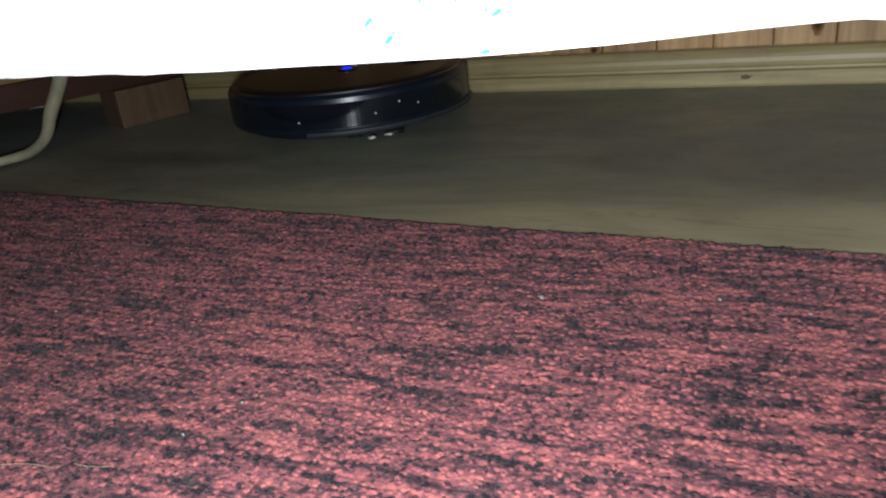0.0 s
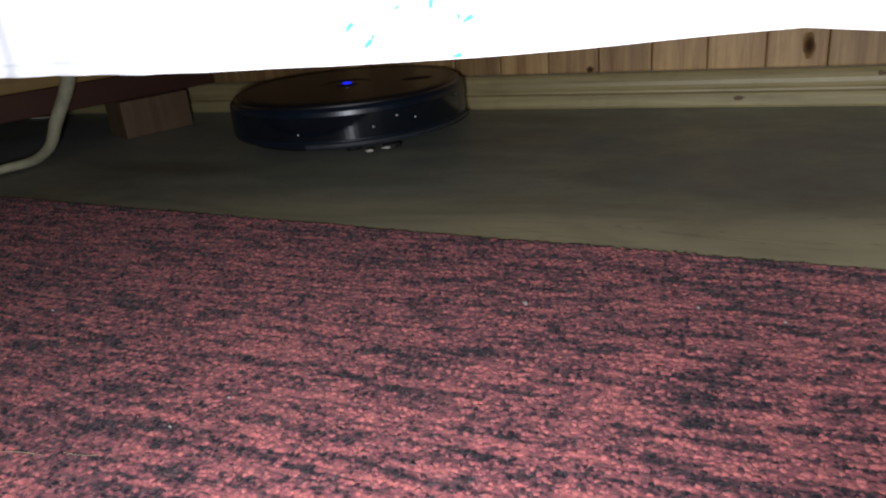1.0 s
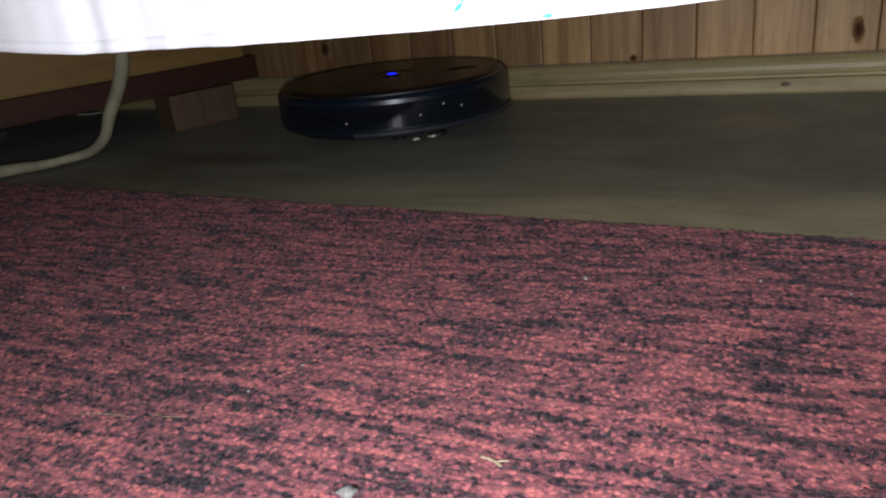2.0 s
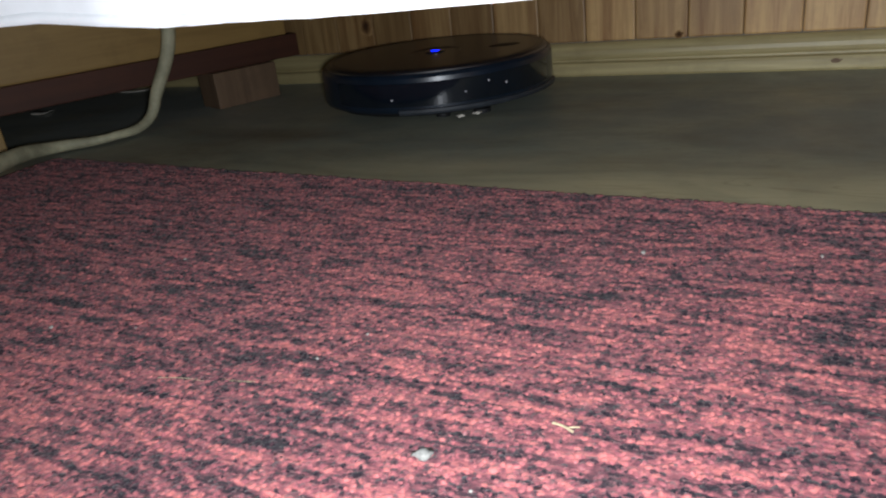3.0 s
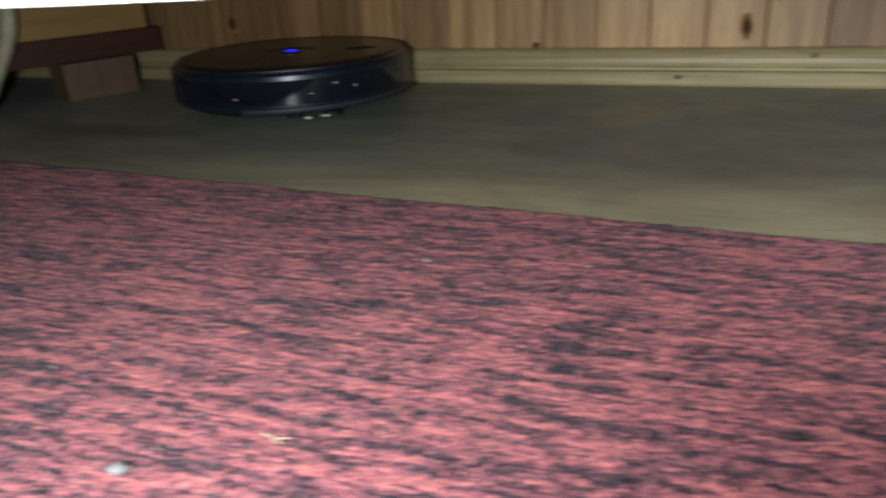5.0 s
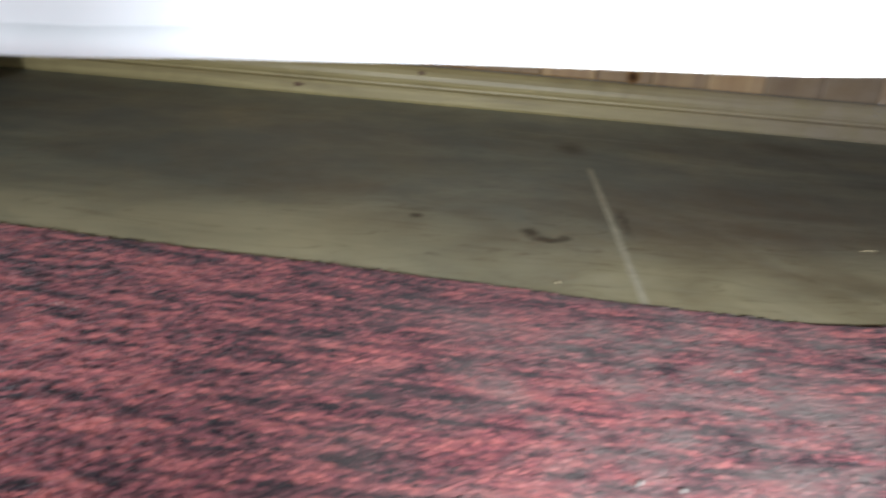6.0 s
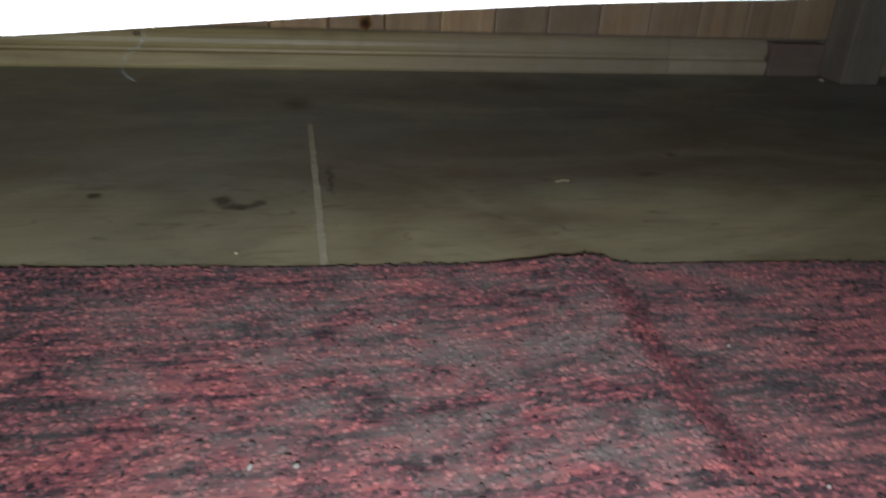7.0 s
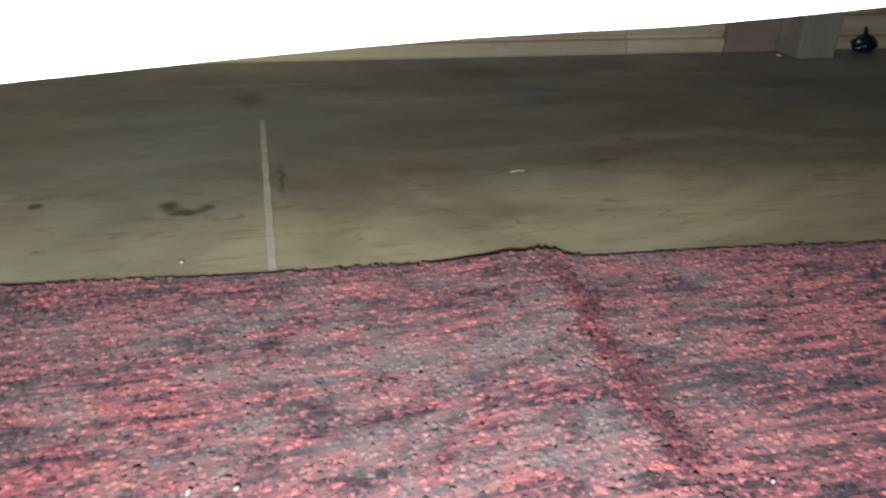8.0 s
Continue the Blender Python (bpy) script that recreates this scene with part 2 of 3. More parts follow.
def lino():
    m, nt, b = material("linoleum", 0.42)
    vec = coords(nt, (2.6, 7.5, 1))
    broad = grain(nt, vec, 1.0, 4, 0.6, 1.4)
    fine = grain(nt, coords(nt, (9, 120, 1)), 1.0, 5, 0.7, 0.3)
    f = math_node(nt, "ADD", math_node(nt, "MULTIPLY", broad, 0.86), math_node(nt, "MULTIPLY", fine, 0.14))
    col = ramp(nt, f, [(0.36, (0.17, 0.138, 0.075)), (0.5, (0.33, 0.295, 0.178)), (0.64, (0.50, 0.465, 0.30))])
    wave = node(nt, "ShaderNodeTexNoise", Scale=1.0, Detail=3.0, Distortion=3.0)
    nt.links.new(coords(nt, (8, 21, 1)), wave.inputs["Vector"])
    lines = ramp(nt, wave.outputs["Fac"], [(0.47, (0, 0, 0)), (0.5, (1, 1, 1)), (0.53, (0, 0, 0))])
    col = mix(nt, math_node(nt, "MULTIPLY", lines, 0.24), col, (0.11, 0.07, 0.032))
    veins = node(nt, "ShaderNodeTexNoise", Scale=1.0, Detail=4.0, Distortion=1.6)
    nt.links.new(coords(nt, (5.5, 17, 1), (0, 0, radians(14))), veins.inputs["Vector"])
    figure = ramp(nt, veins.outputs["Fac"], [(0.445, (0, 0, 0)), (0.455, (1, 1, 1)), (0.465, (0, 0, 0)), (0.535, (0, 0, 0)), (0.543, (1, 1, 1)), (0.551, (0, 0, 0))])
    col = mix(nt, math_node(nt, "MULTIPLY", figure, 0.38), col, (0.10, 0.055, 0.025))
    film = ramp(nt, grain(nt, coords(nt), 6, 6, 0.7), [(0.4, (0, 0, 0)), (0.7, (1, 1, 1))])
    col = mix(nt, math_node(nt, "MULTIPLY", film, 0.4), col, (0.20, 0.215, 0.20))
    brown = ramp(nt, grain(nt, coords(nt, (4, 9, 1)), 1.0, 4, 0.6, 0.8), [(0.5, (0, 0, 0)), (0.72, (1, 1, 1))])
    col = mix(nt, math_node(nt, "MULTIPLY", brown, 0.40), col, (0.17, 0.095, 0.047))
    wisp = nt.nodes.new("ShaderNodeVectorMath")
    wisp.operation = "MULTIPLY_ADD"
    ripple = node(nt, "ShaderNodeTexNoise", Scale=70.0, Detail=3.0)
    nt.links.new(coords(nt), ripple.inputs["Vector"])
    nt.links.new(ripple.outputs["Color"], wisp.inputs[0])
    wisp.inputs[1].default_value = (0.014, 0.014, 0.0)
    plane = nt.nodes.new("ShaderNodeVectorMath")
    plane.operation = "SUBTRACT"
    nt.links.new(coords(nt), plane.inputs[0])
    plane.inputs[1].default_value = (0.007, 0.007, 0.0)
    nt.links.new(plane.outputs[0], wisp.inputs[2])
    smear = ramp(nt, grain(nt, coords(nt, (1, 2, 1)), 16, 5, 0.7, 0.8), [(0.5, (0, 0, 0)), (0.68, (1, 1, 1))])
    near = math_node(nt, "MAXIMUM", box_mask(nt, wisp.outputs[0], (0.42, 0.66), (0.16, 0.14), 0.6), box_mask(nt, wisp.outputs[0], (0.80, 0.72), (0.22, 0.16), 0.6))
    col = mix(nt, math_node(nt, "MULTIPLY", math_node(nt, "MULTIPLY", smear, near), 0.4), col, (0.44, 0.42, 0.33))
    warm = math_node(nt, "MULTIPLY", box_mask(nt, wisp.outputs[0], (0.60, 0.72), (0.55, 0.11), 0.7), ramp(nt, broad, [(0.35, (1, 1, 1)), (0.65, (0.3, 0.3, 0.3))]))
    col = mix(nt, math_node(nt, "MULTIPLY", warm, 0.55), col, (0.225, 0.135, 0.068))
    # dust film by the wall and corner, torch falloff painted into its tone
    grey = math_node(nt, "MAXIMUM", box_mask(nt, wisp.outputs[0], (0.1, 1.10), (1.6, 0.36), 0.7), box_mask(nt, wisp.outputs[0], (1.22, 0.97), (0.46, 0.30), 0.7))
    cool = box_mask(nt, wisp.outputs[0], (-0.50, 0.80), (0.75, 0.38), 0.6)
    # pale dust under the cabinet, its tone also standing in for bounced light
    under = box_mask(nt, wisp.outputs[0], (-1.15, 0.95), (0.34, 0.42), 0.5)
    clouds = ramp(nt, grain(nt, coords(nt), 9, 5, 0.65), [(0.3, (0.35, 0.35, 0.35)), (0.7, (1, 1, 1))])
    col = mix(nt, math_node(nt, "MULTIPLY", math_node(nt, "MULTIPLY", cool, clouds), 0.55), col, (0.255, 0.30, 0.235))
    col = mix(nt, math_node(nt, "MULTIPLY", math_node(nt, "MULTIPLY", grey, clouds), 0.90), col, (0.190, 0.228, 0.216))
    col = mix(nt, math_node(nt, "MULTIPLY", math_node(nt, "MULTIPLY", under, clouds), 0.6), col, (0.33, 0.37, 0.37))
    # dust fluff by the leg, lightened to make up for weak light
    lit_fluff = math_node(nt, "MULTIPLY", box_mask(nt, wisp.outputs[0], (1.17, 1.00), (0.12, 0.09), 0.8), clouds)
    col = mix(nt, math_node(nt, "MULTIPLY", lit_fluff, 0.6), col, (0.42, 0.44, 0.44))
    # torch light pooled along the rug, painted as two paler strips
    torchlit = math_node(nt, "MULTIPLY", math_node(nt, "MAXIMUM", box_mask(nt, wisp.outputs[0], (-0.10, 0.60), (0.36, 0.068), 0.9), box_mask(nt, wisp.outputs[0], (0.70, 0.585), (0.36, 0.062), 0.9)), ramp(nt, broad, [(0.30, (0.35, 0.35, 0.35)), (0.62, (1, 1, 1))]))
    col = mix(nt, math_node(nt, "MULTIPLY", torchlit, 0.75), col, (0.56, 0.49, 0.285))
    hair = node(nt, "ShaderNodeTexNoise", Scale=1.0, Detail=2.0, Distortion=1.2)
    nt.links.new(coords(nt, (3.2, 26, 1), (0, 0, radians(-4))), hair.inputs["Vector"])
    hairline = ramp(nt, hair.outputs["Fac"], [(0.425, (0, 0, 0)), (0.432, (1, 1, 1)), (0.439, (0, 0, 0)), (0.556, (0, 0, 0)), (0.562, (1, 1, 1)), (0.568, (0, 0, 0))])
    col = mix(nt, math_node(nt, "MULTIPLY", math_node(nt, "MULTIPLY", hairline, box_mask(nt, wisp.outputs[0], (0.55, 0.62), (0.7, 0.11), 0.7)), 0.55), col, (0.10, 0.062, 0.028))
    for cy, x0, width, depth in ((0.988, 0.97, 0.0022, 0.6), (0.988, 0.39, 0.0020, 0.40), (0.981, -0.17, 0.0016, 0.30)):
        scratch = box_mask(nt, coords(nt), (x0, cy), (0.17 if x0 > 0.5 else 0.09, width), 0.8)
        col = mix(nt, math_node(nt, "MULTIPLY", scratch, depth), col, (0.42, 0.42, 0.38))
    for cx, cy, rx, ry, soft, depth in ((0.3035, 0.657, 0.0070, 0.0085, 0.5, 0.78), (0.3150, 0.645, 0.0105, 0.0055, 0.5, 0.85), (0.3285, 0.650, 0.0065, 0.0050, 0.5, 0.7), (0.211, 0.669, 0.0040, 0.0055, 0.5, 0.75), (0.230, 0.596, 0.0035, 0.003, 0.6, 0.5),
                                        (0.383, 0.70, 0.0025, 0.030, 0.6, 0.6), (0.357, 0.93, 0.014, 0.022, 0.8, 0.6), (0.707, 0.752, 0.004, 0.006, 0.7, 0.5), (0.66, 0.70, 0.012, 0.004, 0.7, 0.5), (-0.66, 0.76, 0.10, 0.025, 0.9, 0.45), (0.62, 1.02, 0.04, 0.03, 0.9, 0.4)):
        spot = box_mask(nt, wisp.outputs[0], (cx, cy), (rx, ry), soft)
        col = mix(nt, math_node(nt, "MULTIPLY", spot, depth), col, (0.05, 0.033, 0.022))
    halo = box_mask(nt, wisp.outputs[0], (0.39, 0.60), (0.09, 0.05), 0.9)
    col = mix(nt, math_node(nt, "MULTIPLY", math_node(nt, "MULTIPLY", halo, film), 0.5), col, (0.36, 0.33, 0.24))
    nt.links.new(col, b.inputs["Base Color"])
    r = ramp(nt, grain(nt, coords(nt), 11, 5, 0.7), [(0.3, (0.34, 0.34, 0.34)), (0.7, (0.62, 0.62, 0.62))])
    nt.links.new(r, b.inputs["Roughness"])
    bump(nt, b, grain(nt, coords(nt), 380, 3), 0.05, 0.0006)
    return m


LINO = lino()


def plain(name, colour, rough, spec=0.5, speckle=0.15, scale=60.0, metal=0.0):
    m, nt, b = material(name, rough, metal, spec)
    f = grain(nt, coords(nt), scale, 5, 0.7)
    nt.links.new(ramp(nt, f, [(0.3, tuple(c * (1 - speckle) for c in colour)), (0.7, tuple(min(1, c * (1 + speckle)) for c in colour))]), b.inputs["Base Color"])
    bump(nt, b, grain(nt, coords(nt), scale * 5, 2), 0.06, 0.0005)
    return m


SHEET = plain("white_cotton", (0.80, 0.81, 0.82), 0.9, 0.2, 0.04, 40)
EMBROIDERY = plain("turquoise_thread", (0.06, 0.44, 0.35), 0.8)
CABLE = plain("beige_cable", (0.40, 0.38, 0.25), 0.6, 0.4, 0.35, 28)
BLACK_GLOSS = plain("black_gloss_plastic", (0.005, 0.008, 0.013), 0.07, 0.6, 0.3, 30)
BLACK_SATIN = plain("black_satin_plastic", (0.006, 0.012, 0.022), 0.30, 0.5, 0.3, 30)
BLACK_LID = plain("black_lid_plastic", (0.006, 0.007, 0.010), 0.30, 0.9, 0.3, 30)
BLACK_MATT = plain("black_matt_plastic", (0.012, 0.012, 0.013), 0.6, 0.3, 0.3, 60)
GREY_LIP = plain("grey_rubber", (0.024, 0.029, 0.036), 0.5, 0.4, 0.3, 60)


def binding():
    m, nt, b = material("dark_wool_edge", 0.95, 0.0, 0.1)
    f = grain(nt, coords(nt, (150, 150, 150)), 1.0, 5, 0.75)
    nt.links.new(ramp(nt, f, [(0.40, (0.020, 0.011, 0.012)), (0.55, (0.070, 0.026, 0.026)), (0.68, (0.24, 0.060, 0.055))]), b.inputs["Base Color"])
    return m


BINDING = binding()
PAPER = plain("pale_scrap", (0.62, 0.58, 0.50), 0.85, 0.2, 0.15, 300)
STRAW = plain("straw", (0.46, 0.38, 0.24), 0.8, 0.2, 0.2, 300)
PLASTER = plain("plaster", (0.55, 0.54, 0.50), 0.9, 0.2, 0.1, 5)
PEBBLE = plain("pebble_stone", (0.24, 0.235, 0.215), 0.85, 0.3, 0.4, 500)
CRUMB = plain("grit", (0.33, 0.31, 0.28), 0.8, 0.3, 0.3, 400)
SEAM = plain("seam_filler", (0.50, 0.46, 0.33), 0.6, 0.3, 0.28, 70)


def glow(name, colour, strength):
    m, nt, b = material(name, 0.4)
    b.inputs["Base Color"].default_value = (*[c * 0.2 for c in colour], 1)
    b.inputs["Emission Color"].default_value = (*colour, 1)
    b.inputs["Emission Strength"].default_value = strength
    return m


BLACK_LID.node_tree.nodes["Principled BSDF"].inputs["IOR"].default_value = 1.9
BLUE_LED = glow("blue_led", (0.0, 0.012, 1.0), 2.2)
SENSOR = plain("sensor_lens", (0.75, 0.72, 0.75), 0.1, 0.8, 0.05, 60)


# ---- mesh helpers ----
def finish(name, bm, mat, smooth=False):
    bmesh.ops.recalc_face_normals(bm, faces=bm.faces)
    me = bpy.data.meshes.new(name)
    bm.to_mesh(me)
    bm.free()
    if smooth:
        me.shade_smooth()
    if mat:
        me.materials.append(mat)
    return me


def part(name, bm, mat, parent=None, label="", smooth=False):
    ob = new(name, finish(name, bm, mat, smooth))
    ob.parent = parent
    if label:
        tagged(ob, label)
    return ob


def thing(name, m, label, category, group="", kind=""):
    ob = new(name)
    ob.matrix_world = m
    ob.empty_display_size = 0.05
    return tagged(ob, label, category, group, kind)


def box(x0, x1, y0, y1, z0, z1, bevel=0.0, segments=2):
    bm = bmesh.new()
    bmesh.ops.create_cube(bm, size=1, matrix=Matrix.Translation(((x0 + x1) / 2, (y0 + y1) / 2, (z0 + z1) / 2)) @ Matrix.Diagonal((x1 - x0, y1 - y0, z1 - z0, 1)))
    if bevel:
        bmesh.ops.bevel(bm, geom=bm.edges[:], offset=bevel, segments=segments, profile=0.6, affect="EDGES")
    return bm


def prism_x(profile, x0, x1):
    """A (y, z) outline drawn out along x."""
    bm = bmesh.new()
    a = [bm.verts.new((x0, y, z)) for y, z in profile]
    b = [bm.verts.new((x1, y, z)) for y, z in profile]
    n = len(profile)
    for i in range(n):
        bm.faces.new((a[i], a[(i + 1) % n], b[(i + 1) % n], b[i]))
    bm.faces.new(a[::-1])
    bm.faces.new(b)
    return bm


def lathe(profile, steps=96, start=0.0, end=360.0):
    """(r, z) points turned about z between two angles."""
    bm = bmesh.new()
    full = end - start >= 359.9
    n = steps if full else steps + 1
    rings = []
    for r, z in profile:
        if r < 1e-6:
            rings.append([bm.verts.new((0, 0, z))])
            continue
        ring = []
        for i in range(n):
            a = radians(start + (end - start) * i / steps)
            ring.append(bm.verts.new((r * math.cos(a), r * math.sin(a), z)))
        rings.append(ring)
    for ra, rb in zip(rings, rings[1:]):
        for i in range(steps):
            j = (i + 1) % n
            pa, pb = (ra[i % len(ra)], ra[j % len(ra)]), (rb[i % len(rb)], rb[j % len(rb)])
            loop = []
            for v in (pa[0], pa[1], pb[1], pb[0]):
                if v not in loop:
                    loop.append(v)
            if len(loop) > 2:
                bm.faces.new(loop)
    return bm


def lump(size, seed, rough=0.35, sub=2):
    bm = bmesh.new()
    bmesh.ops.create_icosphere(bm, subdivisions=sub, radius=1)
    for v in bm.verts:
        k = 1 + rough * noise.noise(v.co * 1.7 + Vector((seed * 3.1, seed, 0)))
        v.co = Vector((v.co.x * size[0] * k, v.co.y * size[1] * k, (v.co.z * k + 0.8) * size[2]))
    return bm


def tube(name, points, radius, mat, label, category, radii=()):
    cu = bpy.data.curves.new(name, "CURVE")
    cu.dimensions = "3D"
    sp = cu.splines.new("BEZIER")
    sp.bezier_points.add(len(points) - 1)
    for i, (bp, p) in enumerate(zip(sp.bezier_points, points)):
        bp.co = p
        bp.handle_left_type = bp.handle_right_type = "AUTO"
        bp.radius = radii[i] if radii else 1
    cu.bevel_depth, cu.bevel_resolution, cu.resolution_u, cu.use_fill_caps = radius, 4, 12, True
    cu.materials.append(mat)
    return tagged(new(name, cu), label, category)


# ---- the large structure ----
WALL_Y = 1.116


def setting(name, bm, mat, label, category):
    return tagged(part(name, bm, mat), label, category, kind="structure")


floor = setting("floor", box(-2.4, 2.6, -2.4, WALL_Y + 0.1, -0.08, 0.0), LINO, "scuffed wood-patterned linoleum floor with a film of dust and painted-in torch light", "floor")
wall_north = setting("wall_north", box(-2.4, 2.6, WALL_Y + 0.014, WALL_Y + 0.12, 0.0, 2.4), POST_WOOD, "wall lined with upright varnished pine boards", "wall")
wall_south = setting("wall_south", box(-2.4, 2.6, -2.5, -2.4, 0.0, 2.4), PLASTER, "plain pale wall behind the rug", "wall")
wall_west = setting("wall_west", box(-2.5, -2.4, -2.5, WALL_Y + 0.12, 0.0, 2.4), PLASTER, "plain pale side wall of the room", "wall")
wall_east = setting("wall_east", box(2.6, 2.7, -2.5, WALL_Y + 0.12, 0.0, 2.4), PLASTER, "plain pale side wall of the room", "wall")
ceiling = setting("ceiling", box(-2.5, 2.7, -2.5, WALL_Y + 0.12, 2.4, 2.48), PLASTER, "plain pale ceiling", "ceiling")

# skirting: a board with a stepped, rounded moulding
SKIRT = [(1.114, 0.0), (1.1, 0.0), (1.0985, 0.003), (1.0985, 0.0155), (1.1, 0.019), (1.1058, 0.0208), (1.1065, 0.0235), (1.1045, 0.0265), (1.1038, 0.031), (1.1048, 0.0365), (1.1072, 0.042), (1.1105, 0.0462), (1.114, 0.048)]
baseboard = setting("baseboard", prism_x(SKIRT, -1.6, 0.868), PINE_SKIRT, "moulded varnished pine skirting board along the wall", "skirting")
baseboard_3 = setting("baseboard_3", prism_x(SKIRT, 1.185, 2.2), DUSTY_LIT_SKIRT, "dusty moulded pine skirting board past the bed's leg, toned lighter for weak light", "skirting")
baseboard_2 = setting("baseboard_2", prism_x(SKIRT, 0.8692, 1.02), DUSTY_LIT_SKIRT, "short end piece of moulded pine skirting, dusty and toned lighter for weak light", "skirting")

setting("baseboard_4", box(1.0215, 1.1035, 1.094, 1.115, 0.0, 0.046, 0.002), DUSTY_LIT_BROWN, "short dusty brown block closing the skirting at the bed's leg, toned lighter for weak light", "skirting")

# ---- the bed: base, legs and the sheet hanging from it ----
bed = thing("bed", pose(0, 0, 0), "bed with a plain wooden base over the dusty floor", "bed")
part("base", box(-0.84, 1.20, 0.30, 1.085, 0.30, 0.36, 0.004), HONEY_WOOD, bed, "plain board base")
part("mattress", box(-0.83, 1.19, 0.295, 1.08, 0.362, 0.52, 0.03, 3), SHEET, bed, "white mattress")
part("leg", box(1.105, 1.165, 1.045, 1.10, 0.0, 0.30, 0.003), POST_WOOD, bed, "dusty dark wooden leg")
part("leg", box(1.105, 1.165, 0.30, 0.355, 0.0, 0.30, 0.003), POST_WOOD, bed, "dusty dark wooden leg")
part("leg", box(-0.82, -0.76, 0.30, 0.34, 0.0, 0.30, 0.003), POST_WOOD, bed, "dusty dark wooden leg")

HEM = [(-1.0, 0.20), (-0.50, 0.1944), (-0.41, 0.1945), (-0.32, 0.1875), (-0.23, 0.187), (-0.14, 0.1878), (-0.05, 0.1905), (0.018, 0.1938), (0.045, 0.1915), (0.07, 0.1935),
       (0.11, 0.195), (0.135, 0.193), (0.146, 0.182), (0.155, 0.1795), (0.206, 0.183), (0.264, 0.1858), (0.321, 0.1888), (0.379, 0.1933), (0.436, 0.1975), (0.494, 0.201), (1.25, 0.22)]


def hem_height(x):
    return float(np.interp(x, [p[0] for p in HEM], [p[1] for p in HEM]))


def sheet_y(x, z):
    """The cloth hangs in soft waves; past its overlap at one side it swings back."""
    k = min(1.0, max(0.0, (0.50 - z) / 0.2))
    wave = 0.0022 * math.sin(x * 21 + 0.7) + 0.0016 * math.sin(x * 47 + 2.0) + 0.0012 * noise.noise(Vector((x * 30, z * 9, 0)))
    # fine crushed pleats towards the sheet's end
    pleat = min(1.0, max(0.0, (-0.17 - x) / 0.06), max(0.0, (x + 0.36) / 0.05))
    wave += pleat * (0.0009 * math.sin(x * 190 + 3 * noise.noise(Vector((x * 22, 2.0, z * 3)))) + 0.0016 * noise.noise(Vector((x * 85, 5.0, z * 5))))
    back = 0.0
    if x < -0.452:
        back = min(0.004, (-0.452 - x) * 3) + (-0.452 - x) * 0.15
    return 0.26 + 0.02 * min(1.0, max(0.0, (0.14 - x) / 0.08)) + k * wave + min(0.14, back)


def hanging_sheet():
    bm = bmesh.new()
    nx, nz, x0, x1 = 900, 22, -0.88, 1.22
    sides = []
    for back in (0.0, 0.0016):
        rows = []
        for j in range(nz + 1):
            row = []
            for i in range(nx + 1):
                x = x0 + (x1 - x0) * i / nx
                low = hem_height(x)
                z = low + (0.5215 - low) * (j / nz) ** 1.6
                row.append(bm.verts.new((x, sheet_y(x, z) + back, z)))
            rows.append(row)
        sides.append(rows)
        for a, b in zip(rows, rows[1:]):
            for i in range(nx):
                bm.faces.new((a[i], a[i + 1], b[i + 1], b[i]))
    f, k = sides
    for i in range(nx):
        bm.faces.new((f[0][i], f[0][i + 1], k[0][i + 1], k[0][i]))
    top = [bm.verts.new((v.co.x, 0.40, 0.523)) for v in f[-1]]
    for i in range(nx):
        bm.faces.new((f[-1][i], f[-1][i + 1], top[i + 1], top[i]))
    return bm


bed_sheet = thing("bed_sheet", pose(0, 0, 0), "white cotton bed sheet hanging down over the bed's side", "bed sheet")
part("cloth", hanging_sheet(), SHEET, bed_sheet, smooth=True)


def hem_band():
    """The turned-up hem: a second thickness of cloth, a little proud of the sheet."""
    bm = bmesh.new()
    n, rows = 900, []
    for i in range(n + 1):
        x = -0.445 + 1.66 * i / n
        low = hem_height(x)
        high = low + 0.0062 + 0.0004 * noise.noise(Vector((x * 40, 0, 7)))
        y0, y1 = sheet_y(x, low), sheet_y(x, high)
        rows.append([bm.verts.new(p) for p in ((x, y0 + 0.0003, low - 0.0002), (x, y0 - 0.0011, low), (x, y1 - 0.0002, high - 0.0003), (x, y1 + 0.0005, high))])
    for a, b in zip(rows, rows[1:]):
        for k in range(4):
            bm.faces.new((a[k], a[(k + 1) % 4], b[(k + 1) % 4], b[k]))
    bm.faces.new(rows[0])
    bm.faces.new(rows[-1][::-1])
    return bm


part("hem", hem_band(), SHEET, bed_sheet, "turned-up stitched hem", smooth=True)


def stitched_leaf(x, z, turn, size):
    bm = bmesh.new()
    n = 14
    ring = []
    for i in range(n):
        a = 2 * math.pi * i / n
        u, v = size * math.cos(a), size * 0.38 * math.sin(a) * (1 + 0.4 * math.cos(a))
        px, pz = x + u * math.cos(turn) - v * math.sin(turn), z + u * math.sin(turn) + v * math.cos(turn)
        ring.append((px, pz))
    front = [bm.verts.new((px, sheet_y(px, pz) - 0.0012, pz)) for px, pz in ring]
    rear = [bm.verts.new((px, sheet_y(px, pz) + 0.0002, pz)) for px, pz in ring]
    bm.faces.new(front)
    for i in range(n):
        bm.faces.new((front[i], front[(i + 1) % n], rear[(i + 1) % n], rear[i]))
    return bm


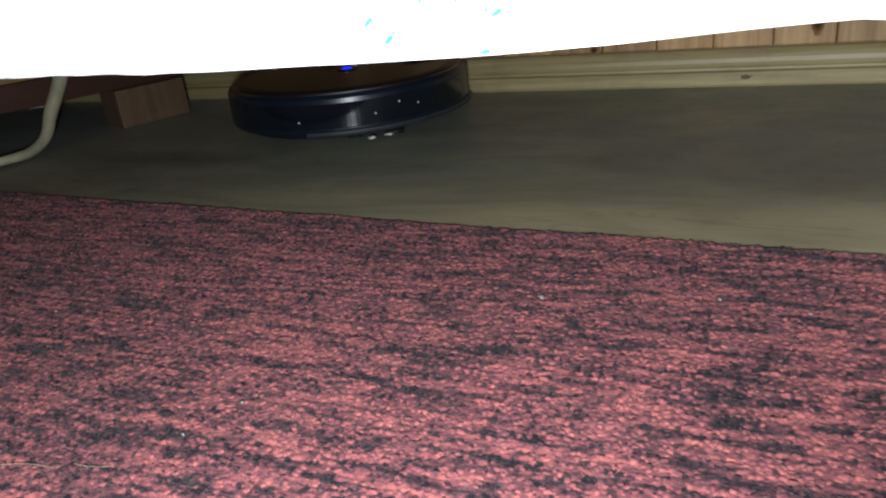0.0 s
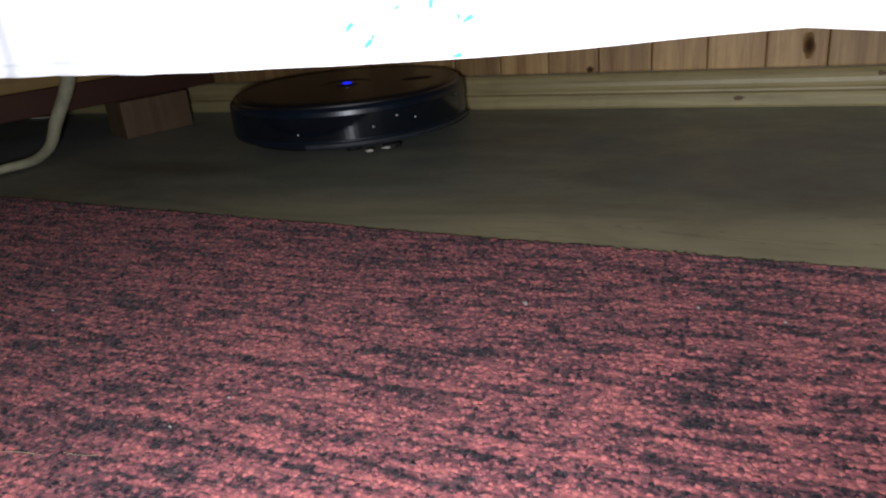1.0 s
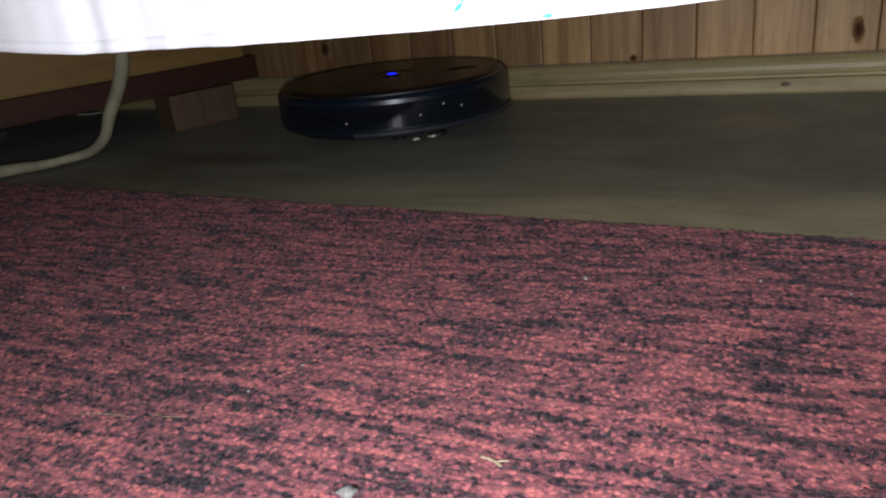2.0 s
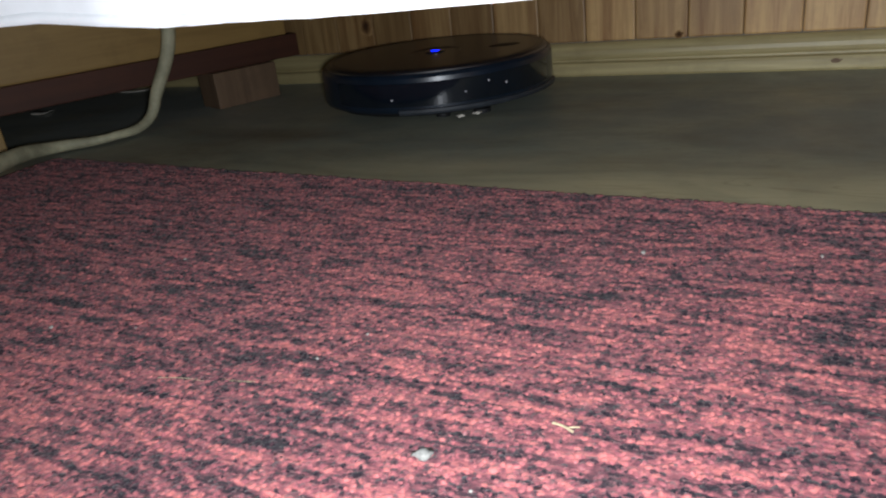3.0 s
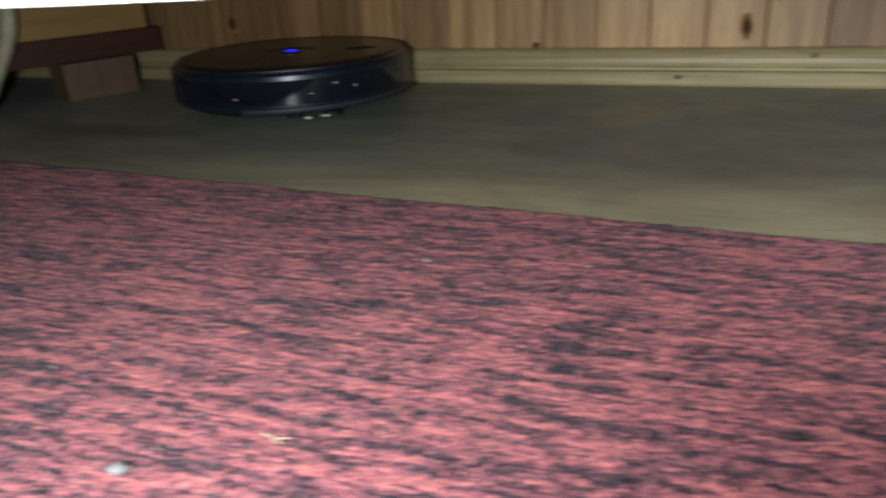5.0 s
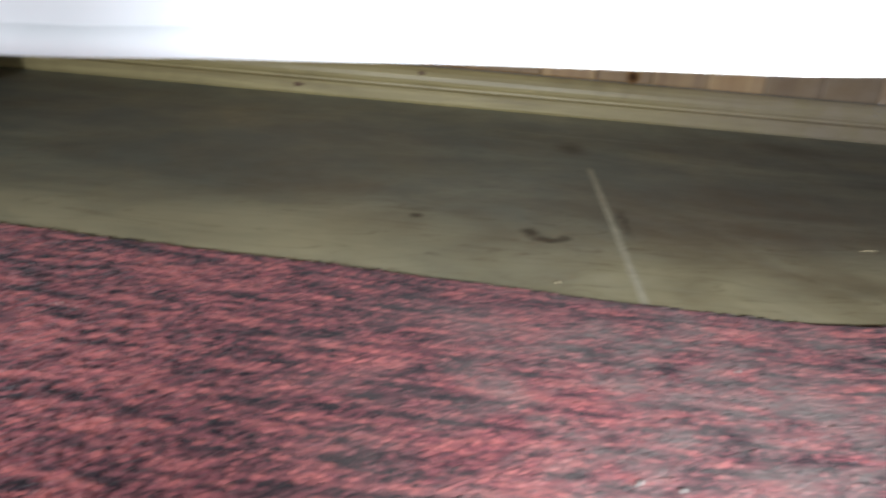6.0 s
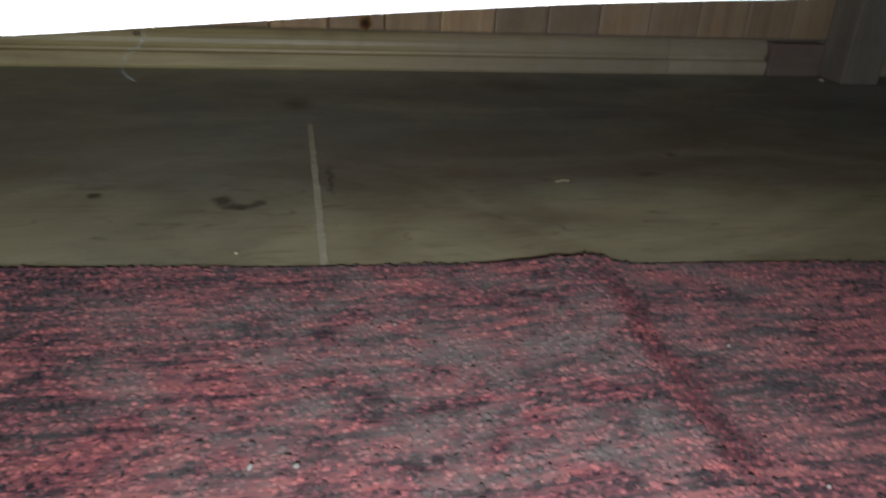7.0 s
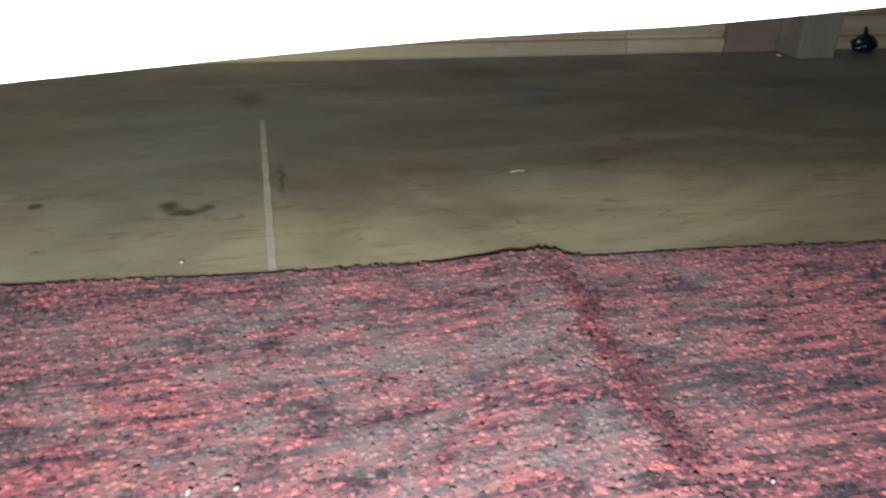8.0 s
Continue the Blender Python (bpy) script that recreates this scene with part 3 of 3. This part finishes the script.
for lx, lz, la, ls in ((-0.1305, 0.2010, 0.9, 0.0017), (-0.1290, 0.2022, 2.2, 0.0009), (-0.1232, 0.1952, 0.7, 0.0021), (-0.1210, 0.1975, 1.1, 0.0010), (-0.0840, 0.2021, 0.5, 0.0021),
                       (-0.0872, 0.2030, 1.6, 0.0010), (-0.0970, 0.2075, 1.4, 0.0017), (-0.1100, 0.2070, 0.8, 0.0011), (-0.0885, 0.1905, 0.1, 0.0020)):
    part("stitched_leaf", stitched_leaf(lx, lz, la, ls), EMBROIDERY, bed_sheet, "small turquoise embroidered leaf")

hem = hem_height(0.341)
thread = tube("thread", [(0.3395, 0.2605, hem + 0.001), (0.3394, 0.2598, hem - 0.0020), (0.3365, 0.2590, hem - 0.0050), (0.3360, 0.2592, hem - 0.0070), (0.3375, 0.2596, hem - 0.0085)], 0.00004, GREY_LIP, "thin loose thread hanging from the hem", "")
thread.parent = bed_sheet

# ---- the left-hand cabinet on feet ----
cabinet = thing("cabinet", pose(-0.895, 0.914, 0, 0, 0, -23.0), "honey-coloured wooden cabinet on a dark base rail and feet", "cabinet")
part("body", box(-0.40, -0.006, -0.95, 0.15, 0.094, 0.28, 0.003), HONEY_WOOD, cabinet, "honey-coloured board side")
part("rail", box(-0.40, 0.0, -0.95, 0.166, 0.057, 0.094, 0.002), DARK_WOOD, cabinet, "dark reddish-brown base rail")
part("foot", box(-0.045, 0.017, -0.006, 0.106, 0.0, 0.057, 0.002), FOOT_WOOD, cabinet, "brown wooden block foot")
part("foot", box(-0.06, -0.002, -0.46, -0.315, 0.0, 0.057, 0.002), HONEY_WOOD, cabinet, "pale wooden block foot")

# ---- the cable ----
tube("cable", [(-0.87, 0.85, 0.30), (-0.875, 0.83, 0.20), (-0.88, 0.825, 0.12), (-0.89, 0.79, 0.055), (-0.893, 0.762, 0.018), (-0.905, 0.70, 0.010), (-0.945, 0.645, 0.011), (-0.935, 0.585, 0.018), (-0.89, 0.49, 0.020), (-0.85, 0.38, 0.020), (-0.84, 0.2, 0.020), (-0.86, 0.0, 0.020)],
     0.0095, CABLE, "thick beige cable hanging down and lying over the rug's corner", "cable", (1.05, 1.05, 1.05, 0.95, 0.75, 0.62, 0.85, 1.1, 1.25, 1.2, 1.0, 1.0))

# ---- the robot vacuum ----
robot = thing("robot_vacuum", pose(-0.500, 0.932, 0, 0, 0, 28), "black glossy round robot vacuum with a lit blue button", "robot vacuum")
robot.scale = (0.965, 0.965, 0.90)


def on_rim(bm, angle, radius, z):
    """Moves a mesh made facing -y at the origin onto the robot's side; angle from its front, positive towards +x."""
    bmesh.ops.transform(bm, matrix=pose(0, 0, 0, 0, 0, angle) @ Matrix.Translation((0, -radius, z)), verts=bm.verts)
    return bm


part("base", lathe([(0, 0.015), (0.128, 0.015), (0.148, 0.0175), (0.157, 0.024), (0.158, 0.06), (0, 0.06)]), BLACK_MATT, robot)
lid = part("lid", lathe([(0, 0.0795), (0.034, 0.0795), (0.037, 0.0806), (0.040, 0.0812), (0.146, 0.0812), (0.1475, 0.0806), (0.149, 0.0806), (0.1505, 0.0816), (0.155, 0.0812), (0.1585, 0.0785), (0.1595, 0.0755), (0.158, 0.06), (0, 0.06)], 128), BLACK_LID, robot, "glossy black lid with a sunken button dish")
BUMP = [(0.1585, 0.024), (0.163, 0.0255), (0.165, 0.030), (0.165, 0.066), (0.164, 0.0715), (0.1615, 0.0755), (0.1600, 0.0765), (0.1597, 0.070), (0.1585, 0.024)]
bumper = part("bumper", lathe(BUMP, 100, 181, 359), BLACK_SATIN, robot, "satin black front bumper")
for a0, a1 in ((1, 46), (47, 133), (134, 179)):
    panel = part("side_panel", lathe([(r - 0.0012, z) for r, z in BUMP], 40, a0, a1), BLACK_SATIN, robot)
    if a0 != 47:
        for row in range(3):
            zc = 0.040 + row * 0.010
            part("vent", lathe([(0.1630, zc), (0.1646, zc + 0.0005), (0.1646, zc + 0.003), (0.1630, zc + 0.0035)], 10, (a0 + a1) / 2 - 9, (a0 + a1) / 2 + 9), BLACK_MATT, panel)
part("sensor_window", lathe([(0.1640, 0.0335), (0.1656, 0.0345), (0.1656, 0.0655), (0.1640, 0.0665)], 60, 215, 332), BLACK_GLOSS, bumper, "dark glossy sensor window")
part("lip", lathe([(0.160, 0.0225), (0.168, 0.0235), (0.1692, 0.0265), (0.168, 0.0300), (0.1652, 0.0310), (0.1645, 0.025)], 60, 250, 345), GREY_LIP, bumper, "grey rubber lip")
for angle, zc in ((-23, 0.044), (10, 0.047), (21, 0.057), (30, 0.050)):
    bm = lathe([(0, 0.0012), (0.0010, 0.0010), (0.0015, 0.0)], 16)
    bmesh.ops.transform(bm, matrix=pose(0, 0, 0, 90), verts=bm.verts)
    part("sensor", on_rim(bm, angle, 0.1652, zc), SENSOR, bumper, "tiny pale sensor lens", smooth=True)
button = part("button", lathe([(0, 0.0815), (0.0125, 0.0815), (0.0145, 0.0808), (0.0148, 0.0790), (0, 0.0790)], 48), BLACK_GLOSS, robot, "round power button")
part("light", lathe([(0, 0.0821), (0.0058, 0.0821), (0.0066, 0.0818), (0.0066, 0.0812), (0, 0.0812)], 32), BLUE_LED, button, "lit blue indicator")
bm = lathe([(0, 0.0822), (0.0009, 0.0822), (0.0012, 0.0812)], 12)
bmesh.ops.translate(bm, vec=(0, -0.028, -0.0016), verts=bm.verts)
part("receiver", bm, SENSOR, lid, "pale infrared dot")
bm = lathe([(0, 0.0817), (0.016, 0.0817), (0.018, 0.0812), (0, 0.0809)], 32)
bmesh.ops.transform(bm, matrix=Matrix.Translation((0.098, -0.020, 0)) @ Matrix.Diagonal((1.25, 0.75, 1, 1)), verts=bm.verts)
part("latch", bm, BLACK_MATT, lid, "dull oval finger notch")
for side in (-1, 1):
    bm = lathe([(0, 0.0), (0.030, 0.0), (0.033, 0.004), (0.033, 0.010), (0.030, 0.014), (0, 0.014)], 28)
    bmesh.ops.transform(bm, matrix=Matrix.Translation((0.105 * side - 0.007, 0.02, 0.033)) @ pose(0, 0, 0, 0, 90), verts=bm.verts)
    part("wheel", bm, BLACK_MATT, robot, "black rubber wheel")
bm = lathe([(0, 0.0), (0.010, 0.0), (0.011, 0.012), (0, 0.0125)], 20)
bmesh.ops.translate(bm, vec=(0.0, -0.085, 0.0), verts=bm.verts)
part("castor", bm, BLACK_MATT, robot)
brush = part("side_brush", lathe([(0, 0.008), (0.012, 0.008), (0.012, 0.014), (0, 0.014)], 20), BLACK_MATT, robot, "small side brush with pale fluff caught in it")
brush.location = (0.050, -0.122, 0)
for fx, fy, seed in ((-0.030, -0.022, 1), (-0.008, -0.015, 2)):
    bm = lump((0.0055, 0.003, 0.0020), seed, 0.9)
    bmesh.ops.translate(bm, vec=(fx, fy, 0.009), verts=bm.verts)
    part("fluff", bm, PAPER, brush, "pale fluff", smooth=True)

# ---- scraps, grit and stains ----
def loose(name, bm, mat, place, turn, label, category, group="", smooth=True):
    ob = part(name, bm, mat, None, smooth=smooth)
    ob.matrix_world = pose(*place, 0, 0, turn)
    return tagged(ob, label, category, group)


def flat_scrap(length, width, seed):
    bm = bmesh.new()
    n = 7
    rows = []
    for i in range(n):
        u = i / (n - 1) - 0.5
        w = width * (0.6 + 0.4 * math.cos(u * 2.6) + 0.25 * noise.noise(Vector((u * 5, seed, 0))))
        lift = 0.003 * (u * 2) ** 2 + 0.001
        rows.append([bm.verts.new((u * length, v * w / 2, lift + z)) for v, z in ((-1, 0), (1, 0.0008), (1, 0.0016), (-1, 0.0008))])
    for a, b in zip(rows, rows[1:]):
        for i in range(4):
            bm.faces.new((a[i], a[(i + 1) % 4], b[(i + 1) % 4], b[i]))
    bm.faces.new(rows[0])
    bm.faces.new(rows[-1][::-1])
    return bm


loose("paper_scrap", flat_scrap(0.075, 0.022, 1), PAPER, (-1.235, 1.068, 0.0), 38, "curled white paper scrap on the floor under the cabinet", "scrap")
loose("paper_scrap", flat_scrap(0.04, 0.025, 5), PAPER, (-1.287, 0.88, 0.0), 10, "crumpled pale paper scrap on the floor under the cabinet", "scrap")
loose("paper_scrap", flat_scrap(0.012, 0.008, 7), PAPER, (1.085, 1.06, 0.0), 60, "small pale scrap on the floor by the bed's leg", "scrap")

black = loose("adaptor_plug", lump((0.020, 0.016, 0.013), 4, 0.5, 3), BLACK_SATIN, (1.243, 1.083, 0.0), 20, "small black plastic plug lying on the dusty floor", "plug")
bm = lathe([(0, 0.0), (0.0035, 0.0), (0.0022, 0.016), (0.0, 0.019)], 12)
bmesh.ops.transform(bm, matrix=Matrix.Translation((-0.006, -0.003, 0.020)) @ pose(0, 0, 0, 0, -18), verts=bm.verts)
part("prong", bm, BLACK_SATIN, black)


def rug_top(x, y):
    return rug_height(x, y) + 0.0022


def fold_crest(y):
    return 0.5260 - 0.012 * min(1.0, max(0.0, (0.50 - y) / 0.06)) + 0.0048 * math.sin((y - 0.40) * 16) + 0.0022 * math.sin(y * 71) + max(0.0, 0.345 - y) * 0.30


def rug_height(x, y):
    """Top of the rug's backing; it rises in one fold that runs away from the edge."""
    d = x - fold_crest(y)
    d = max(0.0, d - 0.010) / 0.018 if d > 0 else d / 0.045
    h = 0.0061 * math.exp(-d * d) * min(1.0, max(0.3, (y - 0.05) / 0.25))
    return 0.0036 + h + 0.0010 * noise.noise(Vector((x * 7, y * 9, 1.3)))


for cx, cy, size, seed in ((-0.122, 0.456, 0.0020, 1), (-0.469, 0.264, 0.0016, 2), (-0.407, 0.279, 0.0010, 3), (-0.266, 0.279, 0.0013, 4), (-0.142, 0.208, 0.0012, 5), (-0.458, 0.377, 0.0014, 6), (-0.252, 0.311, 0.0011, 7),
                           (-0.015, 0.471, 0.0014, 8), (0.034, 0.462, 0.0012, 9), (0.357, 0.362, 0.0017, 10), (0.339, 0.363, 0.0020, 11), (0.408, 0.464, 0.0012, 12), (0.567, 0.325, 0.0012, 13), (0.58, 0.426, 0.0012, 14)):
    loose("crumb", lump((size, size * 0.8, size * 0.7), seed, 0.6, 1), CRUMB, (cx, cy, rug_top(cx, cy) - 0.0008), seed * 40, "tiny pale crumb caught in the rug's pile", "crumb", "crumbs on the rug")
loose("pebble", lump((0.0044, 0.0031, 0.0016), 21, 0.9), PEBBLE, (-0.171, 0.222, rug_top(-0.171, 0.222) - 0.0006), 15, "flat pale grey pebble lying on the rug's pile", "pebble")
loose("crumb", lump((0.0016, 0.0014, 0.0010), 23, 0.6, 1), STRAW, (0.319, 0.566, 0.0), 0, "tiny pale crumb on the floor at the rug's edge", "crumb")


def strand(name, pts, r, mat, label, category):
    return tube(name, pts, r, mat, label, category)


def rug_strand(name, x, y, length, turn, bend, r, mat, label):
    pts = []
    for i in range(5):
        u = (i / 4 - 0.5) * length
        v = bend * (1 - (i / 2 - 1) ** 2)
        px, py = x + u * math.cos(turn) - v * math.sin(turn), y + u * math.sin(turn) + v * math.cos(turn)
        pts.append((px, py, rug_top(px, py) + 0.0007))
    return strand(name, pts, r, mat, label, "strand")


rug_strand("straw", -0.1185, 0.2585, 0.011, -0.35, 0.0008, 0.0006, STRAW, "short yellow straw lying on the rug's pile")
rug_strand("straw", -0.1135, 0.2600, 0.005, 0.35, 0.0002, 0.0004, STRAW, "short yellow straw lying on the rug's pile")
rug_strand("fibre", -0.329, 0.238, 0.030, 0.16, 0.0015, 0.00016, STRAW, "thin pale fibre lying on the rug's pile")
rug_strand("fibre", -0.295, 0.247, 0.020, 0.14, -0.001, 0.00014, STRAW, "thin pale fibre lying on the rug's pile")


strand("straw", [(0.5685, 0.682, 0.0012), (0.575, 0.6825, 0.002), (0.581, 0.684, 0.0012)], 0.0006, STRAW, "short yellow straw lying on the linoleum", "strand")


def stain(name, outline, mat, label, parent, height=0.0006):
    bm = bmesh.new()
    top = [bm.verts.new((x, y, height)) for x, y in outline]
    low = [bm.verts.new((x, y, -0.001)) for x, y in outline]
    bm.faces.new(top)
    for i in range(len(outline)):
        j = (i + 1) % len(outline)
        bm.faces.new((top[i], top[j], low[j], low[i]))
    return part(name, bm, mat, parent, label)


def blob(cx, cy, rx, ry, turn, seed, n=26, rough=0.55):
    pts = []
    for i in range(n):
        a = 2 * math.pi * i / n
        k = 1 + rough * noise.noise(Vector((math.cos(a) * 1.6, math.sin(a) * 1.6, seed * 2.3)))
        u, v = rx * k * math.cos(a), ry * k * math.sin(a)
        pts.append((cx + u * math.cos(turn) - v * math.sin(turn), cy + u * math.sin(turn) + v * math.cos(turn)))
    return pts


def strip(points, width, seed):
    left, right = [], []
    for i, (x, y) in enumerate(points):
        w = width * (1 + 0.45 * noise.noise(Vector((i * 0.9, seed, 0)))) / 2
        left.append((x - w, y))
        right.append((x + w, y))
    return left + right[::-1]


SEAM_LINE = [(0.3740 - 0.0045 * (i / 24) + 0.00025 * math.sin(i * 1.9), 0.53 + 0.325 * i / 24) for i in range(25)]
stain("seam", strip(SEAM_LINE, 0.0050, 3.0), SEAM, "pale filled joint across the linoleum", floor, 0.0007)
# knots and dark figure in the wall's boards
for kx, kz, rx, rz, seed in ((-0.202, 0.0535, 0.0055, 0.0050, 1), (0.079, 0.074, 0.0085, 0.017, 2), (0.446, 0.059, 0.0090, 0.0105, 3), (0.450, 0.083, 0.0055, 0.024, 4), (0.113, 0.118, 0.012, 0.009, 5), (-0.718, 0.092, 0.011, 0.016, 6), (0.622, 0.124, 0.004, 0.018, 7)):
    bm = bmesh.new()
    pts = blob(kx, kz, rx, rz, 0.0, seed, 22, 0.6)
    a = [bm.verts.new((x, WALL_Y - 0.0008, z)) for x, z in pts]
    b = [bm.verts.new((x, WALL_Y + 0.002, z)) for x, z in pts]
    bm.faces.new(a)
    for i in range(len(pts)):
        bm.faces.new((a[i], a[(i + 1) % len(pts)], b[(i + 1) % len(pts)], b[i]))
    part("knot", bm, KNOT, wall_north, "dark knot in the pine")
for kx, kz, rx, rz, seed in ((0.0, 0.013, 0.006, 0.0026, 1), (0.165, 0.040, 0.004, 0.003, 4)):
    bm = bmesh.new()
    pts = blob(kx, kz, rx, rz, 0.0, seed, 16, 0.6)
    yy = 1.0975 if kz < 0.02 else 1.1045
    a = [bm.verts.new((x, yy, z)) for x, z in pts]
    b = [bm.verts.new((x, yy + 0.004, z)) for x, z in pts]
    bm.faces.new(a)
    for i in range(len(pts)):
        bm.faces.new((a[i], a[(i + 1) % len(pts)], b[(i + 1) % len(pts)], b[i]))
    part("knot", bm, FOOT_WOOD, baseboard, "small brown knot in the skirting")

# ---- the wall's boards ----
PITCH = 0.0735
plank_bm = box(-PITCH / 2 + 0.0004, PITCH / 2 - 0.0004, -0.0, 0.0135, 0.0485, 2.39, 0.0024, 2)
plank_me = finish("plank", plank_bm, PINE)
k = -22
while 0.030 + (k + 1) * PITCH < 2.2:
    ob = new("plank", plank_me)
    ob.parent = wall_north
    ob.location = (0.030 + (k + 0.5) * PITCH, WALL_Y, 0)
    k += 1

# ---- the rug ----
def rug_edge(x):
    return 0.5608 - 0.0618 * x


rug = thing("rug", pose(0, 0, 0), "red loop-pile rug streaked with black, dusty and rucked in one fold", "rug")


def rug_backing():
    bm = bmesh.new()
    nx, ny = 200, 110
    rows = []
    for j in range(ny + 1):
        row = []
        for i in range(nx + 1):
            x = -0.921 + 2.42 * i / nx
            e = rug_edge(x)
            y = e - (1 - (j / ny)) ** 1.7 * 1.9
            row.append(bm.verts.new((x, y, rug_height(x, y))))
        rows.append(row)
    for a, b in zip(rows, rows[1:]):
        for i in range(nx):
            bm.faces.new((a[i], a[i + 1], b[i + 1], b[i]))
    rim = rows[-1]
    low = [bm.verts.new((v.co.x, v.co.y, 0.001 + max(0, v.co.z - 0.008) * 0.5)) for v in rim]
    for i in range(nx):
        bm.faces.new((rim[i], rim[i + 1], low[i + 1], low[i]))
    left = [r[0] for r in rows]
    low = [bm.verts.new((v.co.x, v.co.y, 0.001)) for v in left]
    for i in range(ny):
        bm.faces.new((left[i], left[i + 1], low[i + 1], low[i]))
    return bm


part("backing", rug_backing(), RUG_BACK, rug, smooth=True)


def rug_binding():
    """A thin dark overcast edge, following the rug's back edge and its left side."""
    bm = bmesh.new()
    n, rings = 900, []
    for i in range(n + 1):
        x = -0.921 + 2.42 * i / n
        y = rug_edge(x)
        z = rug_height(x, y) - 0.0012
        r = 0.0011 * (1 + 0.6 * noise.noise(Vector((x * 260, 0, 0))) + 0.5 * noise.noise(Vector((x * 60, 3, 0))))
        rings.append([bm.verts.new((x, y + 0.0008 + r * math.cos(a * math.pi / 3), max(0.0004, z + r * math.sin(a * math.pi / 3)))) for a in range(6)])
    for a, b in zip(rings, rings[1:]):
        for k in range(6):
            bm.faces.new((a[k], a[(k + 1) % 6], b[(k + 1) % 6], b[k]))
    bm.faces.new(rings[0])
    bm.faces.new(rings[-1][::-1])
    return bm


part("binding", rug_binding(), BINDING, rug, "dark overcast edge", smooth=True)


def rug_pile():
    """Thousands of small wool loops, in rows along the edge."""
    rng = np.random.default_rng(4)
    px, py = 0.0023, 0.0022
    ni, nj = int(2.02 / px), int(0.50 / py)
    i, j = np.meshgrid(np.arange(ni), np.arange(nj))
    i, j = i.ravel(), j.ravel()
    n = len(i)
    warp = np.sin(i * 0.11 + j * 0.6) * 0.0005 + np.sin(i * 0.037 + j * 1.7) * 0.0006
    x = -0.917 + (i + rng.uniform(0, 1, nj)[j]) * px + rng.normal(0, 0.0010, n)
    y = 0.5608 - 0.0618 * x - 0.0002 - j * py + warp + rng.normal(0, 0.0009, n)
    z = np.array([rug_height(a, b) for a, b in zip(x.tolist(), y.tolist())]) - 0.0012
    w, d = px * rng.uniform(0.75, 1.30, n), py * rng.uniform(0.65, 1.10, n)
    spin = rng.uniform(-1.57, 1.57, n)
    ruck = np.exp(-((x - 0.540) / 0.013) ** 2)
    h = rng.uniform(0.0013, 0.0027, n) * (1 + 0.35 * ruck) * np.where(j < 2, 0.9, 1.0) * (1.0 - 0.16 * np.clip((x - 0.12) / 0.2, 0, 1))  # trodden flat towards the fold
    tx, ty = rng.normal(0, 0.0009, n), rng.normal(-0.0002, 0.0008, n)
    top = rng.uniform(0.28, 0.62, n)
    v = np.empty((n, 8, 3))
    for c, (sx, sy) in enumerate(((-1, -1), (1, -1), (1, 1), (-1, 1))):
        ax, ay = sx * w * np.cos(spin) - sy * d * np.sin(spin), sx * w * np.sin(spin) + sy * d * np.cos(spin)
        v[:, c] = np.stack([x + ax, y + ay, z], -1)
        v[:, 4 + c] = np.stack([x + tx + ax * top, y + ty + ay * top, z + h - rng.uniform(0, 0.0009, n)], -1)
    quad = np.array([(0, 1, 5, 4), (1, 2, 6, 5), (2, 3, 7, 6), (3, 0, 4, 7), (4, 5, 6, 7)])
    faces = (np.arange(n)[:, None, None] * 8 + quad[None]).reshape(-1, 4)
    me = bpy.data.meshes.new("wool")
    me.from_pydata(v.reshape(-1, 3).tolist(), [], faces.tolist())
    me.shade_smooth()
    me.materials.append(RUG_TUFT)
    ob = new("wool", me)
    ob.parent = rug
    return tagged(ob, "red and black wool loop pile", kind="stuff")


rug_pile()
